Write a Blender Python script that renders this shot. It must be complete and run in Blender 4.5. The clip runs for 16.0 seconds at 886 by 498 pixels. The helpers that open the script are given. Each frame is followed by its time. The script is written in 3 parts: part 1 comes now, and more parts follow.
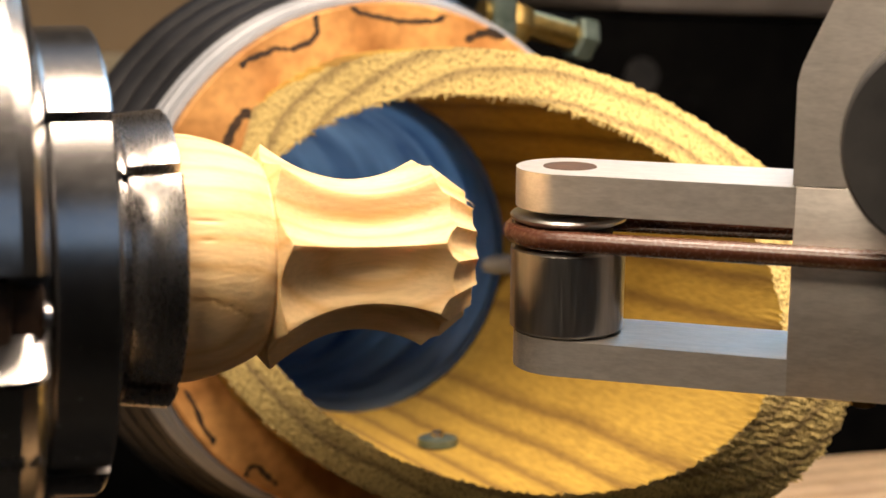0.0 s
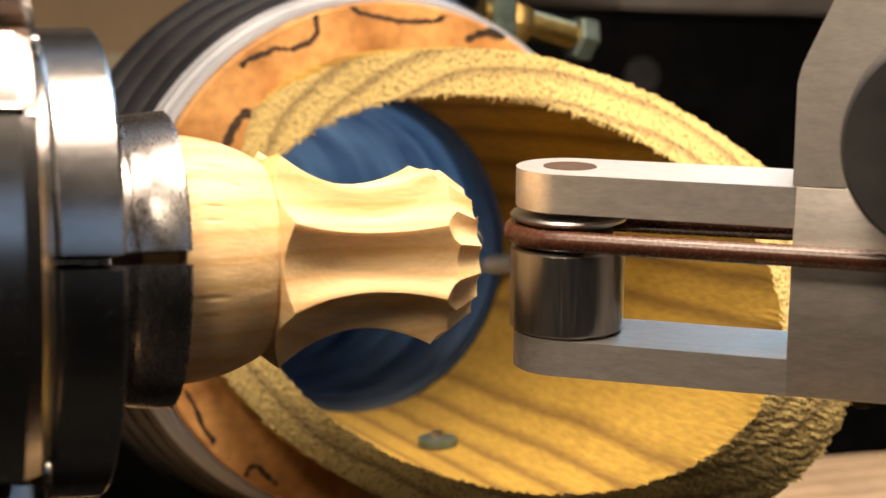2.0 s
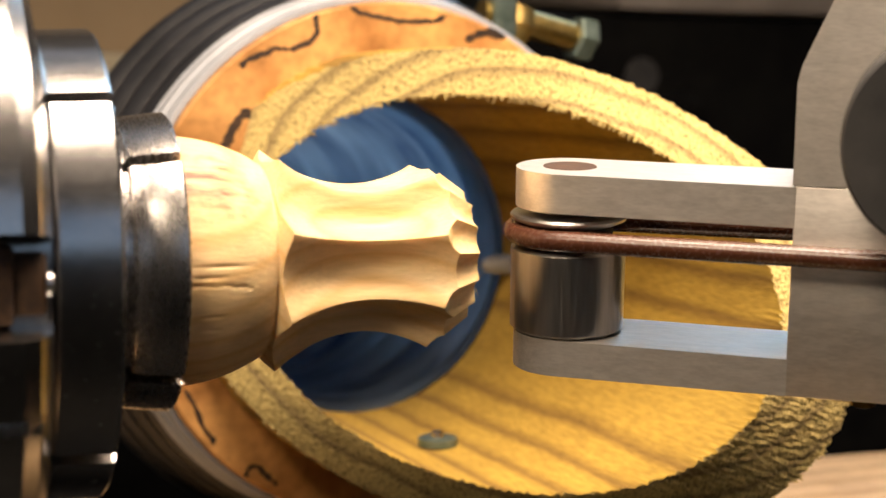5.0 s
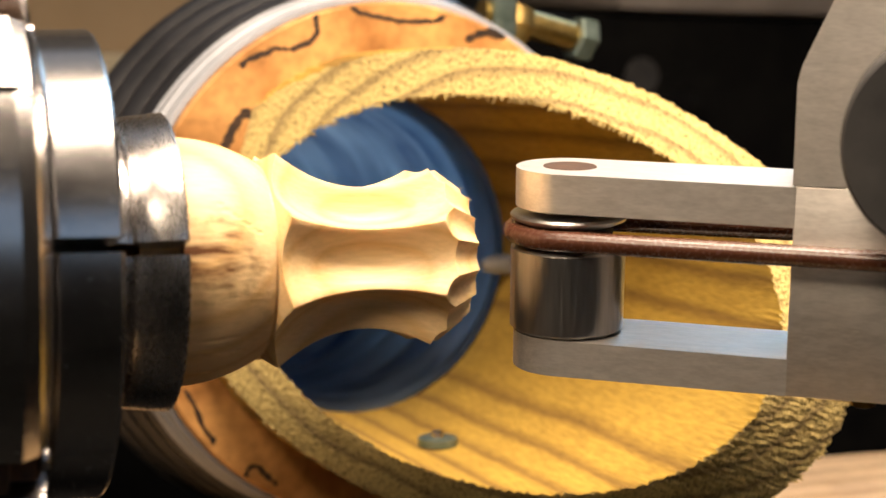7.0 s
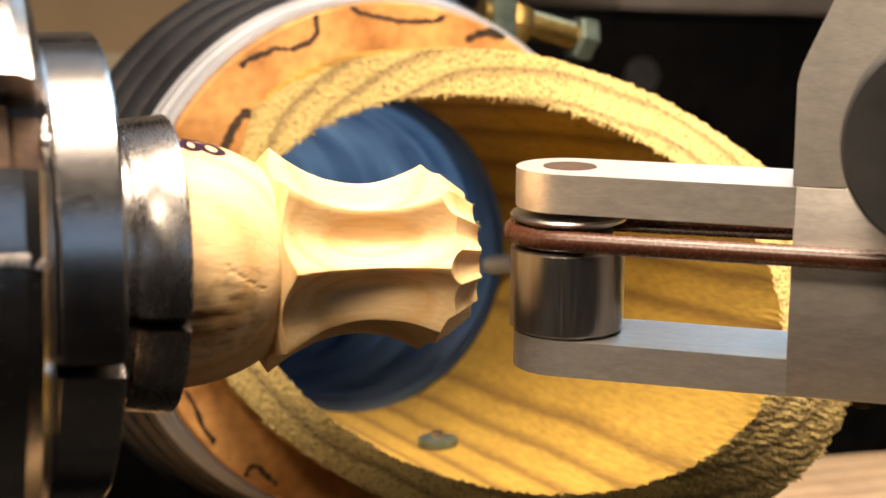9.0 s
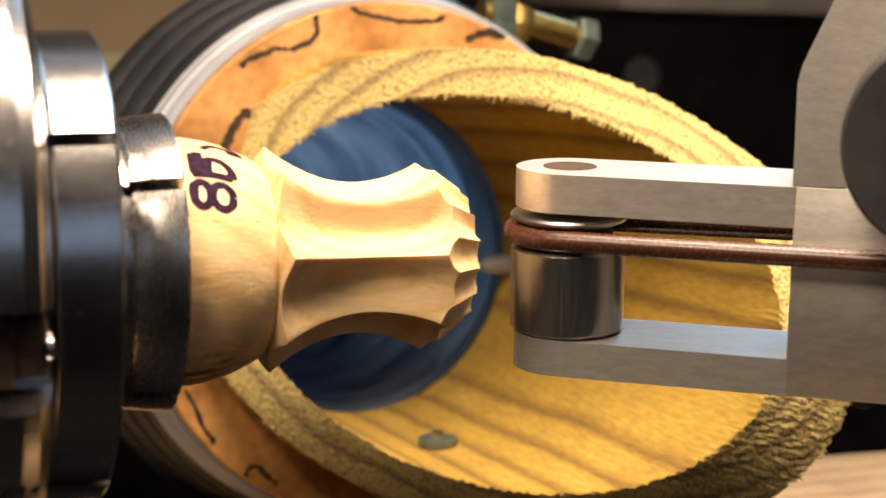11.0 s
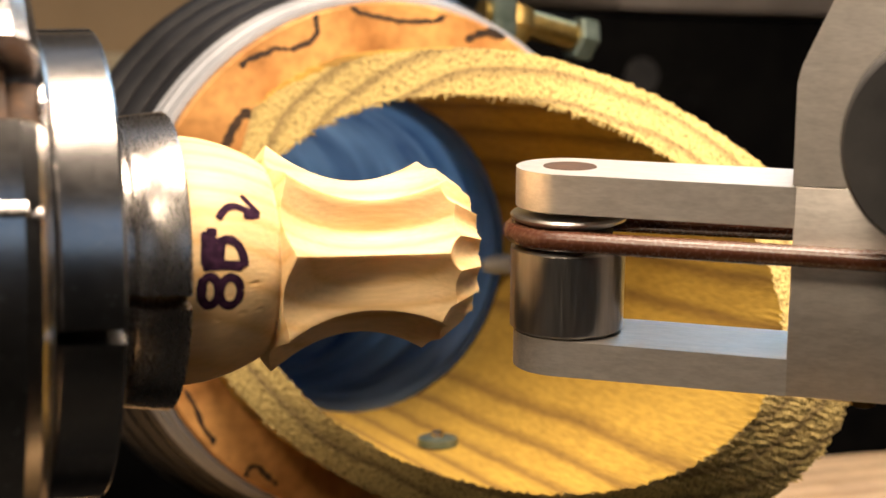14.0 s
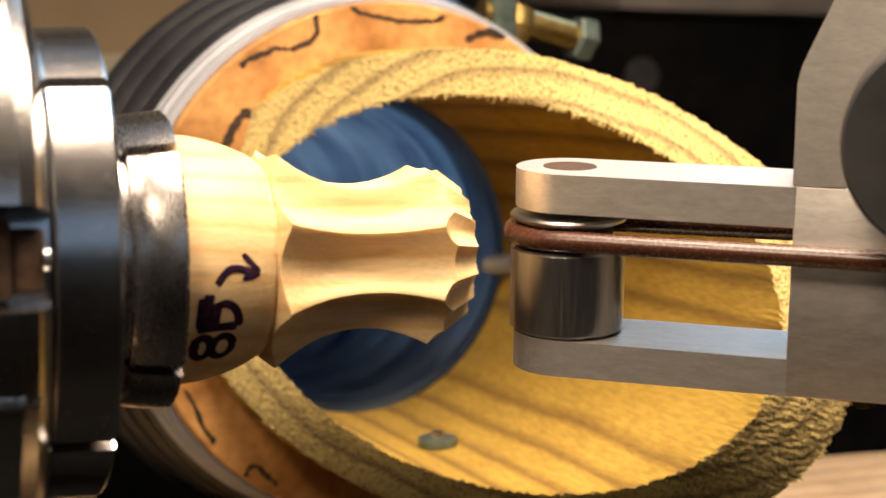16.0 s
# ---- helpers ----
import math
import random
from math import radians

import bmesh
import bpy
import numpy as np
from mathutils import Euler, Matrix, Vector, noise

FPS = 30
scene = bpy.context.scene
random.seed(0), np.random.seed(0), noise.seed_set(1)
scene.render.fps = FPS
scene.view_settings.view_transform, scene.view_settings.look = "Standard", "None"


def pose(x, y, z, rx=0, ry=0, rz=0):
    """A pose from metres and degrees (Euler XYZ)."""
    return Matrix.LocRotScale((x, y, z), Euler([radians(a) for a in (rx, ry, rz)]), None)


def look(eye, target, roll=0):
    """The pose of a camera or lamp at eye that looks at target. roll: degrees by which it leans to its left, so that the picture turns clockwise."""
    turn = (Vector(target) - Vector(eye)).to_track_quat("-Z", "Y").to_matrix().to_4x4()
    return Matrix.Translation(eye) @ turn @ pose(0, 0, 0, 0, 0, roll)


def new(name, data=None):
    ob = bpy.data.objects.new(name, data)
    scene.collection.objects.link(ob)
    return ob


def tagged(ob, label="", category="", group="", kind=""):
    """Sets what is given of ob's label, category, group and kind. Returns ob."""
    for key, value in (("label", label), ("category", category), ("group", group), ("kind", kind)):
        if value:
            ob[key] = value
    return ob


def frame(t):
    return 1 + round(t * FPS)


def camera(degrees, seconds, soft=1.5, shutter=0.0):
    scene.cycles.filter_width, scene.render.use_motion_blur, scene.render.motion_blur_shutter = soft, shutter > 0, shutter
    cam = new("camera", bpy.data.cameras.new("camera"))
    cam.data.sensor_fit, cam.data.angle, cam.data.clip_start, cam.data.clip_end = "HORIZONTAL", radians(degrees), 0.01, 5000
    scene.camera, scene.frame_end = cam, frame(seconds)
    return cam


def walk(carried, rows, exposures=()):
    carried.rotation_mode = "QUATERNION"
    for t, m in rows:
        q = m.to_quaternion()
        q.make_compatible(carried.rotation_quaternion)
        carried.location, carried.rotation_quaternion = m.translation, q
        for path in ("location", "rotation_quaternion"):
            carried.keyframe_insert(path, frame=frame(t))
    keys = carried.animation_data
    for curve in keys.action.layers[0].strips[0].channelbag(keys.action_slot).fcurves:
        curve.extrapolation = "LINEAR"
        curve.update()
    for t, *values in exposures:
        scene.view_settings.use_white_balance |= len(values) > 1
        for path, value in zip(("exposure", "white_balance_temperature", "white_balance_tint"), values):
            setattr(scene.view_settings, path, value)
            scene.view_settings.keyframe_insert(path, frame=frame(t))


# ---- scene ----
cam = camera(30.0, 16.0, soft=1.5)
EYE = (-0.09898, -0.27193, 0.14433)
VIEW = Matrix(((0.94077, 0.02273, -0.33828, EYE[0]), (-0.33778, 0.14895, -0.92936, EYE[1]), (0.02926, 0.98858, 0.14781, EYE[2]), (0, 0, 0, 1)))
walk(cam, [(0.0, VIEW), (16.0, VIEW)], exposures=[(0.0, -0.29, 6350, 10), (1.8, -0.29, 6350, 10), (2.5, -0.24, 6500, 10), (3.2, -0.15, 6500, 10), (4.2, -0.13, 6500, 10), (6.3, -0.02, 6500, 10), (9.2, -0.02, 6500, 10), (11.3, -0.13, 6500, 10), (16.0, -0.13, 6500, 10)])
cam.data.dof.use_dof = True
cam.data.dof.focus_distance = 0.306
cam.data.dof.aperture_fstop = 21.0

# ---- light: a warm workshop lamp over the lathe, cool daylight from two windows, added fills ----
world = bpy.data.worlds.new("world")
scene.world = world
world.use_nodes = True
sky = world.node_tree.nodes.new("ShaderNodeTexSky")
sky.sky_type, sky.sun_disc, sky.sun_elevation, sky.sun_rotation = "NISHITA", False, radians(25), radians(120)
world.node_tree.links.new(sky.outputs[0], world.node_tree.nodes["Background"].inputs[0])
world.node_tree.nodes["Background"].inputs[1].default_value = 0.1


def area(name, m, sx, sy, watts, colour, cone=180):
    data = bpy.data.lights.new(name, "AREA")
    data.shape, data.size, data.size_y, data.energy, data.color = "RECTANGLE", sx, sy, watts, colour
    data.spread = radians(cone)
    ob = new(name, data)
    ob.matrix_world = m
    return ob


BENCH_LAMP = look((0.040, -0.042, 0.400), (0.038, -0.010, 0.1))
# Unseen fill at the front left, added to brighten the fork's front faces.
FRONT_FILL = look((-0.46, -0.44, 0.64), (0.06, 0.0, 0.12))
area("bench_lamp_light", BENCH_LAMP, 0.28, 0.11, 2.9, (1.0, 0.785, 0.60), 150)
area("front_fill_light", FRONT_FILL, 0.27, 0.27, 1.0, (1.0, 0.79, 0.57), 70)
area("window_light_back", look((-0.1, 0.75, 1.35), (0.0, 0.1, 0.1)), 0.9, 0.5, 0.35, (0.42, 0.66, 1.0))
# Unseen cool fill from behind, added to light the hose lining blue.
area("hose_fill_light", look((0.78, 0.78, 0.88), (0.05, 0.26, 0.08)), 0.5, 0.4, 0.75, (0.50, 0.74, 1.0), 70)
# Unseen fill under the ceiling, added to brighten the back board.
area("board_fill_light", look((-0.1, 0.2, 1.55), (-0.1, 0.5, 0.0)), 1.1, 0.2, 3.4, (1.0, 0.80, 0.58))
area("window_light_front", look((0.45, -1.64, 0.88), (0.45, 0.0, 0.88)), 1.46, 0.66, 0.16, (0.70, 0.88, 1.0))


# ---- materials ----
def mat(name, a, b, rough=0.5, metal=0.0, stretch=(1, 1, 1), scale=200.0, fine=1500.0, bump=0.1, spots=0.0, spread=0.12, mid=0.5, depth=0.0004, spec=0.5):
    m = bpy.data.materials.new(name)
    m.use_nodes = True
    N, K = m.node_tree.nodes, m.node_tree.links
    bsdf = N["Principled BSDF"]
    tc, mp = N.new("ShaderNodeTexCoord"), N.new("ShaderNodeMapping")
    mp.inputs["Scale"].default_value = stretch
    K.new(tc.outputs["Object"], mp.inputs["Vector"])
    n1, n2 = N.new("ShaderNodeTexNoise"), N.new("ShaderNodeTexNoise")
    n1.inputs["Scale"].default_value, n1.inputs["Detail"].default_value = scale, 5
    n2.inputs["Scale"].default_value, n2.inputs["Detail"].default_value = fine, 4
    for n in (n1, n2):
        K.new(mp.outputs[0], n.inputs["Vector"])
    ramp = N.new("ShaderNodeValToRGB")
    ramp.color_ramp.elements[0].position, ramp.color_ramp.elements[1].position = mid - 0.18, mid + 0.18
    ramp.color_ramp.elements[0].color, ramp.color_ramp.elements[1].color = (*a, 1), (*b, 1)
    K.new(n1.outputs[0], ramp.inputs[0])
    out = ramp.outputs[0]
    if spots:
        mix, r2 = N.new("ShaderNodeMix"), N.new("ShaderNodeValToRGB")
        mix.data_type, mix.blend_type = "RGBA", "MULTIPLY"
        mix.inputs[0].default_value = spots
        r2.color_ramp.elements[0].position, r2.color_ramp.elements[1].position = 0.35, 0.62
        r2.color_ramp.elements[0].color = (0.25, 0.22, 0.2, 1)
        K.new(n2.outputs[0], r2.inputs[0])
        K.new(out, mix.inputs[6])
        K.new(r2.outputs[0], mix.inputs[7])
        out = mix.outputs[2]
    K.new(out, bsdf.inputs["Base Color"])
    mr = N.new("ShaderNodeMapRange")
    mr.inputs[3].default_value, mr.inputs[4].default_value = max(0.02, rough - spread), min(1, rough + spread)
    K.new(n2.outputs[0], mr.inputs[0])
    K.new(mr.outputs[0], bsdf.inputs["Roughness"])
    bsdf.inputs["Metallic"].default_value = metal
    bsdf.inputs["Specular IOR Level"].default_value = spec
    if bump:
        bp = N.new("ShaderNodeBump")
        bp.inputs["Strength"].default_value, bp.inputs["Distance"].default_value = bump, depth
        K.new(n2.outputs[0], bp.inputs["Height"])
        K.new(bp.outputs[0], bsdf.inputs["Normal"])
    return m


def wood(name, early, late, period, centre, axis="Z", distort=1.5, grain=(1, 1, 1), rough=0.6, bump=0.25, sharp=0.75, fine=900.0, blotch=0.35, depth=0.0004, grit=0.55, pit=0.45, low=0.3, high=0.62):
    """Growth rings round an axis of the object, fine fibre along it, and blotches."""
    m = bpy.data.materials.new(name)
    m.use_nodes = True
    N, K = m.node_tree.nodes, m.node_tree.links
    bsdf = N["Principled BSDF"]
    tc, mp, mg = N.new("ShaderNodeTexCoord"), N.new("ShaderNodeMapping"), N.new("ShaderNodeMapping")
    mp.inputs["Location"].default_value = centre
    mg.inputs["Scale"].default_value = grain
    K.new(tc.outputs["Object"], mp.inputs["Vector"])
    K.new(tc.outputs["Object"], mg.inputs["Vector"])
    w = N.new("ShaderNodeTexWave")
    w.wave_type, w.rings_direction, w.wave_profile = "RINGS", axis, "SAW"
    w.inputs["Scale"].default_value = 0.314 / period
    w.inputs["Distortion"].default_value, w.inputs["Detail"].default_value, w.inputs["Detail Scale"].default_value = distort, 2, 0.6
    K.new(mp.outputs[0], w.inputs["Vector"])
    ramp = N.new("ShaderNodeValToRGB")
    ramp.color_ramp.elements[0].position, ramp.color_ramp.elements[0].color = sharp - 0.32, (*early, 1)
    ramp.color_ramp.elements[1].position, ramp.color_ramp.elements[1].color = sharp + 0.2, (*early, 1)
    e = ramp.color_ramp.elements.new(sharp)
    e.color = (*late, 1)
    K.new(w.outputs["Fac"], ramp.inputs[0])
    n1, n2 = N.new("ShaderNodeTexNoise"), N.new("ShaderNodeTexNoise")
    n1.inputs["Scale"].default_value, n1.inputs["Detail"].default_value = 45.0, 4
    n2.inputs["Scale"].default_value, n2.inputs["Detail"].default_value = fine, 5
    K.new(tc.outputs["Object"], n1.inputs["Vector"])
    K.new(mg.outputs[0], n2.inputs["Vector"])
    prev = ramp.outputs[0]
    for n, lo, amount in ((n1, 0.55, blotch), (n2, pit, grit)):
        r2, mix = N.new("ShaderNodeValToRGB"), N.new("ShaderNodeMix")
        r2.color_ramp.elements[0].position, r2.color_ramp.elements[1].position = low, high
        r2.color_ramp.elements[0].color = (lo, lo * 0.92, lo * 0.8, 1)
        mix.data_type, mix.blend_type = "RGBA", "MULTIPLY"
        mix.inputs[0].default_value = amount
        K.new(n.outputs[0], r2.inputs[0])
        K.new(prev, mix.inputs[6])
        K.new(r2.outputs[0], mix.inputs[7])
        prev = mix.outputs[2]
    K.new(prev, bsdf.inputs["Base Color"])
    bsdf.inputs["Roughness"].default_value = rough
    bp = N.new("ShaderNodeBump")
    bp.inputs["Strength"].default_value, bp.inputs["Distance"].default_value = bump, depth
    K.new(n2.outputs[0], bp.inputs["Height"])
    K.new(bp.outputs[0], bsdf.inputs["Normal"])
    return m


PALE = wood("pale_pine", (0.86, 0.615, 0.315), (0.76, 0.485, 0.205), 0.0042, (0, 0.028, 0.012), "X", 1.2, (0.12, 1, 1), 0.5, 0.3, 0.8, 1500.0, 0.12, 0.0003, 0.24, 0.5)
pb = PALE.node_tree.nodes["Principled BSDF"].inputs
pb["Subsurface Weight"].default_value, pb["Subsurface Scale"].default_value = 0.18, 0.0016
pb["Subsurface Radius"].default_value = (1.3, 1.0, 0.6)
kt = PALE.node_tree
kc, km, kg, kr, kx, kn, ka = [kt.nodes.new(n) for n in ("ShaderNodeTexCoord", "ShaderNodeMapping", "ShaderNodeTexGradient", "ShaderNodeValToRGB", "ShaderNodeMix", "ShaderNodeTexNoise", "ShaderNodeMixRGB")]
km.vector_type = "TEXTURE"
km.inputs["Location"].default_value, km.inputs["Scale"].default_value = (-0.0475, 0.0135, 0.0165), (0.0150, 0.0085, 0.0085)
kg.gradient_type = "SPHERICAL"
kn.inputs["Scale"].default_value, kn.inputs["Detail"].default_value = 260.0, 4
ka.blend_type = "LINEAR_LIGHT"
ka.inputs[0].default_value = 0.006
kt.links.new(kc.outputs["Object"], kn.inputs["Vector"])
kt.links.new(kc.outputs["Object"], ka.inputs[1])
kt.links.new(kn.outputs["Color"], ka.inputs[2])
kt.links.new(ka.outputs[0], km.inputs["Vector"])
kt.links.new(km.outputs[0], kg.inputs["Vector"])
ks, kf, kw, ku = [kt.nodes.new(n) for n in ("ShaderNodeMapping", "ShaderNodeTexNoise", "ShaderNodeMapRange", "ShaderNodeMath")]
ks.inputs["Scale"].default_value = (40.0, 480.0, 480.0)
kf.inputs["Scale"].default_value, kf.inputs["Detail"].default_value = 1.0, 4
kw.inputs[1].default_value, kw.inputs[2].default_value, kw.inputs[3].default_value, kw.inputs[4].default_value = 0.36, 0.68, 0.12, 1.5
ku.operation = "MULTIPLY"
kt.links.new(kc.outputs["Object"], ks.inputs["Vector"])
kt.links.new(ks.outputs[0], kf.inputs["Vector"])
kt.links.new(kf.outputs[0], kw.inputs[0])
kt.links.new(kg.outputs["Fac"], ku.inputs[0])
kt.links.new(kw.outputs[0], ku.inputs[1])
kt.links.new(ku.outputs[0], kr.inputs[0])
kr.color_ramp.elements[0].color, kr.color_ramp.elements[1].color = (1, 1, 1, 1), (0.17, 0.09, 0.04, 1)
kr.color_ramp.elements[0].position, kr.color_ramp.elements[1].position = 0.05, 0.75
kx.data_type, kx.blend_type = "RGBA", "MULTIPLY"
kx.inputs[0].default_value = 1.0
kb = kt.nodes["Principled BSDF"].inputs["Base Color"]
kt.links.new(kb.links[0].from_socket, kx.inputs[6])
kt.links.new(kr.outputs[0], kx.inputs[7])
kt.links.new(kx.outputs[2], kb)
YELLOW = wood("treated_pine", (0.53, 0.345, 0.055), (0.26, 0.15, 0.027), 0.0085, (-0.030, 0.022, 0), "Z", 1.4, (1, 1, 0.2), 0.8, 0.5, 0.72, 1200.0, 0.35)
SAWN = wood("sawn_end_grain", (0.60, 0.46, 0.17), (0.29, 0.21, 0.085), 0.0068, (-0.012, -0.012, 0), "Z", 3.0, (1, 0.4, 0.25), 0.9, 0.5, 0.86, 2600.0, 0.25, 0.0005, 0.8, 0.22, 0.38, 0.50)
SPALT = wood("spalted_maple", (0.68, 0.36, 0.12), (0.50, 0.235, 0.07), 0.03, (0.05, -0.045, 0), "Z", 3.0, (1, 1, 0.4), 0.45, 0.1, 0.6, 300.0, 0.7)
ZONE = mat("black_zone_line", (0.012, 0.008, 0.006), (0.05, 0.025, 0.012), 0.55, 0.0, (1, 1, 1), 500, 1500, 0.05)
BENCHWOOD = wood("bench_pine", (0.72, 0.50, 0.27), (0.50, 0.31, 0.14), 0.011, (0, 0.3, 0.12), "X", 2.0, (0.15, 1, 1), 0.55, 0.1)
STEEL = mat("polished_chuck_steel", (0.50, 0.49, 0.48), (0.62, 0.61, 0.60), 0.23, 1.0, (1, 4, 4), 60, 900, 0.012, 0.15, 0.10)
WORN = mat("worn_jaw_steel", (0.46, 0.44, 0.42), (0.60, 0.58, 0.56), 0.27, 1.0, (4, 0.6, 0.6), 300, 1500, 0.0, 0.0, 0.08)
RUST = mat("brown_oiled_steel", (0.035, 0.016, 0.007), (0.10, 0.05, 0.022), 0.72, 0.0, (1, 1, 1), 180, 900, 0.3, 0.5)
ALLOY = mat("milled_aluminium", (0.72, 0.685, 0.635), (0.82, 0.78, 0.73), 0.48, 0.92, (0.25, 1, 1), 700, 2600, 0.09, 0.14, 0.12, 0.5, 0.0002)
PULLEY = mat("turned_pulley_steel", (0.48, 0.47, 0.46), (0.62, 0.60, 0.58), 0.33, 1.0, (1, 1, 0.06), 700, 1800, 0.04, 0.06, 0.10)
BELT = mat("brown_belt_rubber", (0.065, 0.024, 0.013), (0.085, 0.033, 0.019), 0.27, 0.0, (1, 1, 1), 300, 1500, 0.0, spread=0.03)
RUBBER = mat("black_knob_rubber", (0.030, 0.030, 0.031), (0.055, 0.053, 0.052), 0.5, 0.0, (1, 1, 1), 120, 1200, 0.1)
HOSE = mat("dark_hose_plastic", (0.013, 0.014, 0.017), (0.024, 0.025, 0.030), 0.34, 0.0, (1, 1, 1), 60, 500, 0.1, spec=0.5)
# Pale bands paint the daylight reflected by the hose ribs into the colour.
LINER = mat("blue_grey_hose_light_streaks", (0.06, 0.13, 0.32), (0.60, 0.80, 1.0), 0.25, 0.0, (0.35, 0.35, 2.2), 55, 400, 0.08)
lk = LINER.node_tree
tl, mx = lk.nodes.new("ShaderNodeBsdfTranslucent"), lk.nodes.new("ShaderNodeMixShader")
dm = lk.nodes.new("ShaderNodeMix")
dm.data_type, dm.blend_type = "RGBA", "MULTIPLY"
dm.inputs[0].default_value, dm.inputs[7].default_value = 1.0, (0.42, 0.35, 0.30, 1)
lk.links.new(lk.nodes["Color Ramp"].outputs[0], dm.inputs[6])
lk.links.new(dm.outputs[2], lk.nodes["Principled BSDF"].inputs["Base Color"])
lk.links.new(lk.nodes["Color Ramp"].outputs[0], tl.inputs["Color"])
mx.inputs[0].default_value = 0.85
lk.links.new(lk.nodes["Principled BSDF"].outputs[0], mx.inputs[1])
lk.links.new(tl.outputs[0], mx.inputs[2])
lk.links.new(mx.outputs[0], lk.nodes["Material Output"].inputs[0])
COLLAR = mat("grey_white_plastic", (0.30, 0.32, 0.36), (0.38, 0.40, 0.44), 0.4, 0.0, (1, 1, 1), 60, 500, 0.06)
BRASS = mat("brass_bolt", (0.36, 0.25, 0.07), (0.50, 0.36, 0.13), 0.4, 1.0, (1, 1, 1), 150, 900, 0.1, 0.4)
ZINC = mat("zinc_plate", (0.12, 0.17, 0.15), (0.22, 0.28, 0.25), 0.36, 0.6, (1, 1, 1), 260, 1400, 0.1, 0.3)
IRON = mat("black_machine_paint", (0.004, 0.004, 0.0045), (0.008, 0.0078, 0.0075), 0.75, 0.0, (1, 1, 1), 60, 600, 0.1, spec=0.05)
GREY = mat("grey_machine_paint", (0.30, 0.27, 0.24), (0.38, 0.34, 0.30), 0.45, 0.0, (1, 1, 1), 60, 600, 0.08)
MESHGREY = mat("dark_grey_guard", (0.05, 0.047, 0.042), (0.13, 0.12, 0.11), 0.6, 0.0, (1, 1, 1), 260, 900, 0.3)
TAN = mat("tan_board", (0.36, 0.26, 0.15), (0.46, 0.34, 0.21), 0.75, 0.0, (1, 1, 0.5), 14, 120, 0.1)
CREAM = mat("cream_painted_wood", (0.58, 0.50, 0.34), (0.70, 0.62, 0.44), 0.6, 0.0, (1, 1, 1), 30, 200, 0.1)
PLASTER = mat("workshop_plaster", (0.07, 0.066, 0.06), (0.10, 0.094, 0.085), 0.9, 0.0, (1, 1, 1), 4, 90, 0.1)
CONCRETE = mat("concrete_floor", (0.06, 0.058, 0.054), (0.09, 0.086, 0.08), 0.85, 0.0, (1, 1, 1), 6, 90, 0.2)
INK = mat("purple_black_ink", (0.010, 0.003, 0.012), (0.040, 0.014, 0.036), 0.8, 0.0, (1, 1, 1), 700, 2000, 0.0, spec=0.1)
SHADE = mat("enamel_lamp_shade", (0.65, 0.63, 0.58), (0.72, 0.70, 0.66), 0.35, 0.0, (1, 1, 1), 20, 300, 0.05)

AXIS = 0.1  # height of the lathe's axis over the bench top


# ---- mesh helpers; lengths in millimetres ----
def part(name, bm, material, parent=None, label="", smooth=40.0):
    bmesh.ops.recalc_face_normals(bm, faces=bm.faces[:])
    me = bpy.data.meshes.new(name)
    bm.to_mesh(me)
    bm.free()
    me.materials.append(material)
    if smooth:
        me.shade_smooth()
        me.set_sharp_from_angle(angle=radians(smooth))
    ob = new(name, me)
    if parent:
        ob.parent = parent
    if label:
        ob["label"] = label
    return ob


def thing(name, m, label, category, kind="", group=""):
    ob = new(name)
    ob.empty_display_size = 0.01
    ob.matrix_world = m
    return tagged(ob, label, category, group, kind)


def bevelled(bm, width, angle=30.0, segments=2):
    edges = [e for e in bm.edges if len(e.link_faces) == 2 and e.calc_face_angle(0) > radians(angle)]
    bmesh.ops.bevel(bm, geom=edges, offset=width * 0.001, segments=segments, profile=0.5, affect="EDGES", clamp_overlap=True)
    return bm


def box(x0, x1, y0, y1, z0, z1, bevel=0.0, m=None):
    bm = bmesh.new()
    bmesh.ops.create_cube(bm, size=1)
    for v in bm.verts:
        v.co = Vector(((x0 + x1) / 2 + v.co.x * (x1 - x0), (y0 + y1) / 2 + v.co.y * (y1 - y0), (z0 + z1) / 2 + v.co.z * (z1 - z0))) * 0.001
    if bevel:
        bevelled(bm, bevel)
    if m:
        bm.transform(m)
    return bm


def lathe(profile, axis="Z", n=96, start=0.0, end=360.0, closed=False):
    """A turned form: profile is (along, radius) in order; part of a turn gets end faces."""
    bm = bmesh.new()
    full = end - start >= 359.9
    rings = []
    for i in range(n if full else n + 1):
        t = radians(start + (end - start) * i / n)
        c, s = math.cos(t), math.sin(t)
        ring = []
        for a, r in profile:
            p = (a, -r * c, r * s) if axis == "X" else (r * c, r * s, a)
            ring.append(bm.verts.new(Vector(p) * 0.001))
        rings.append(ring)
    k = len(profile)
    for i in range(len(rings) if full else len(rings) - 1):
        p, q = rings[i], rings[(i + 1) % len(rings)]
        for j in range(k if closed else k - 1):
            bm.faces.new((p[j], p[(j + 1) % k], q[(j + 1) % k], q[j]))
    if not full:
        bm.faces.new(rings[0])
        bm.faces.new(rings[-1][::-1])
    bmesh.ops.remove_doubles(bm, verts=bm.verts[:], dist=1e-7)
    return bm


def prism(outline, z0, z1, bevel=0.0):
    bm = bmesh.new()
    lo = [bm.verts.new(Vector((x, y, z0)) * 0.001) for x, y in outline]
    hi = [bm.verts.new(Vector((x, y, z1)) * 0.001) for x, y in outline]
    bm.faces.new(lo[::-1])
    bm.faces.new(hi)
    for i in range(len(lo)):
        j = (i + 1) % len(lo)
        bm.faces.new((lo[i], lo[j], hi[j], hi[i]))
    if bevel:
        bevelled(bm, bevel)
    return bm


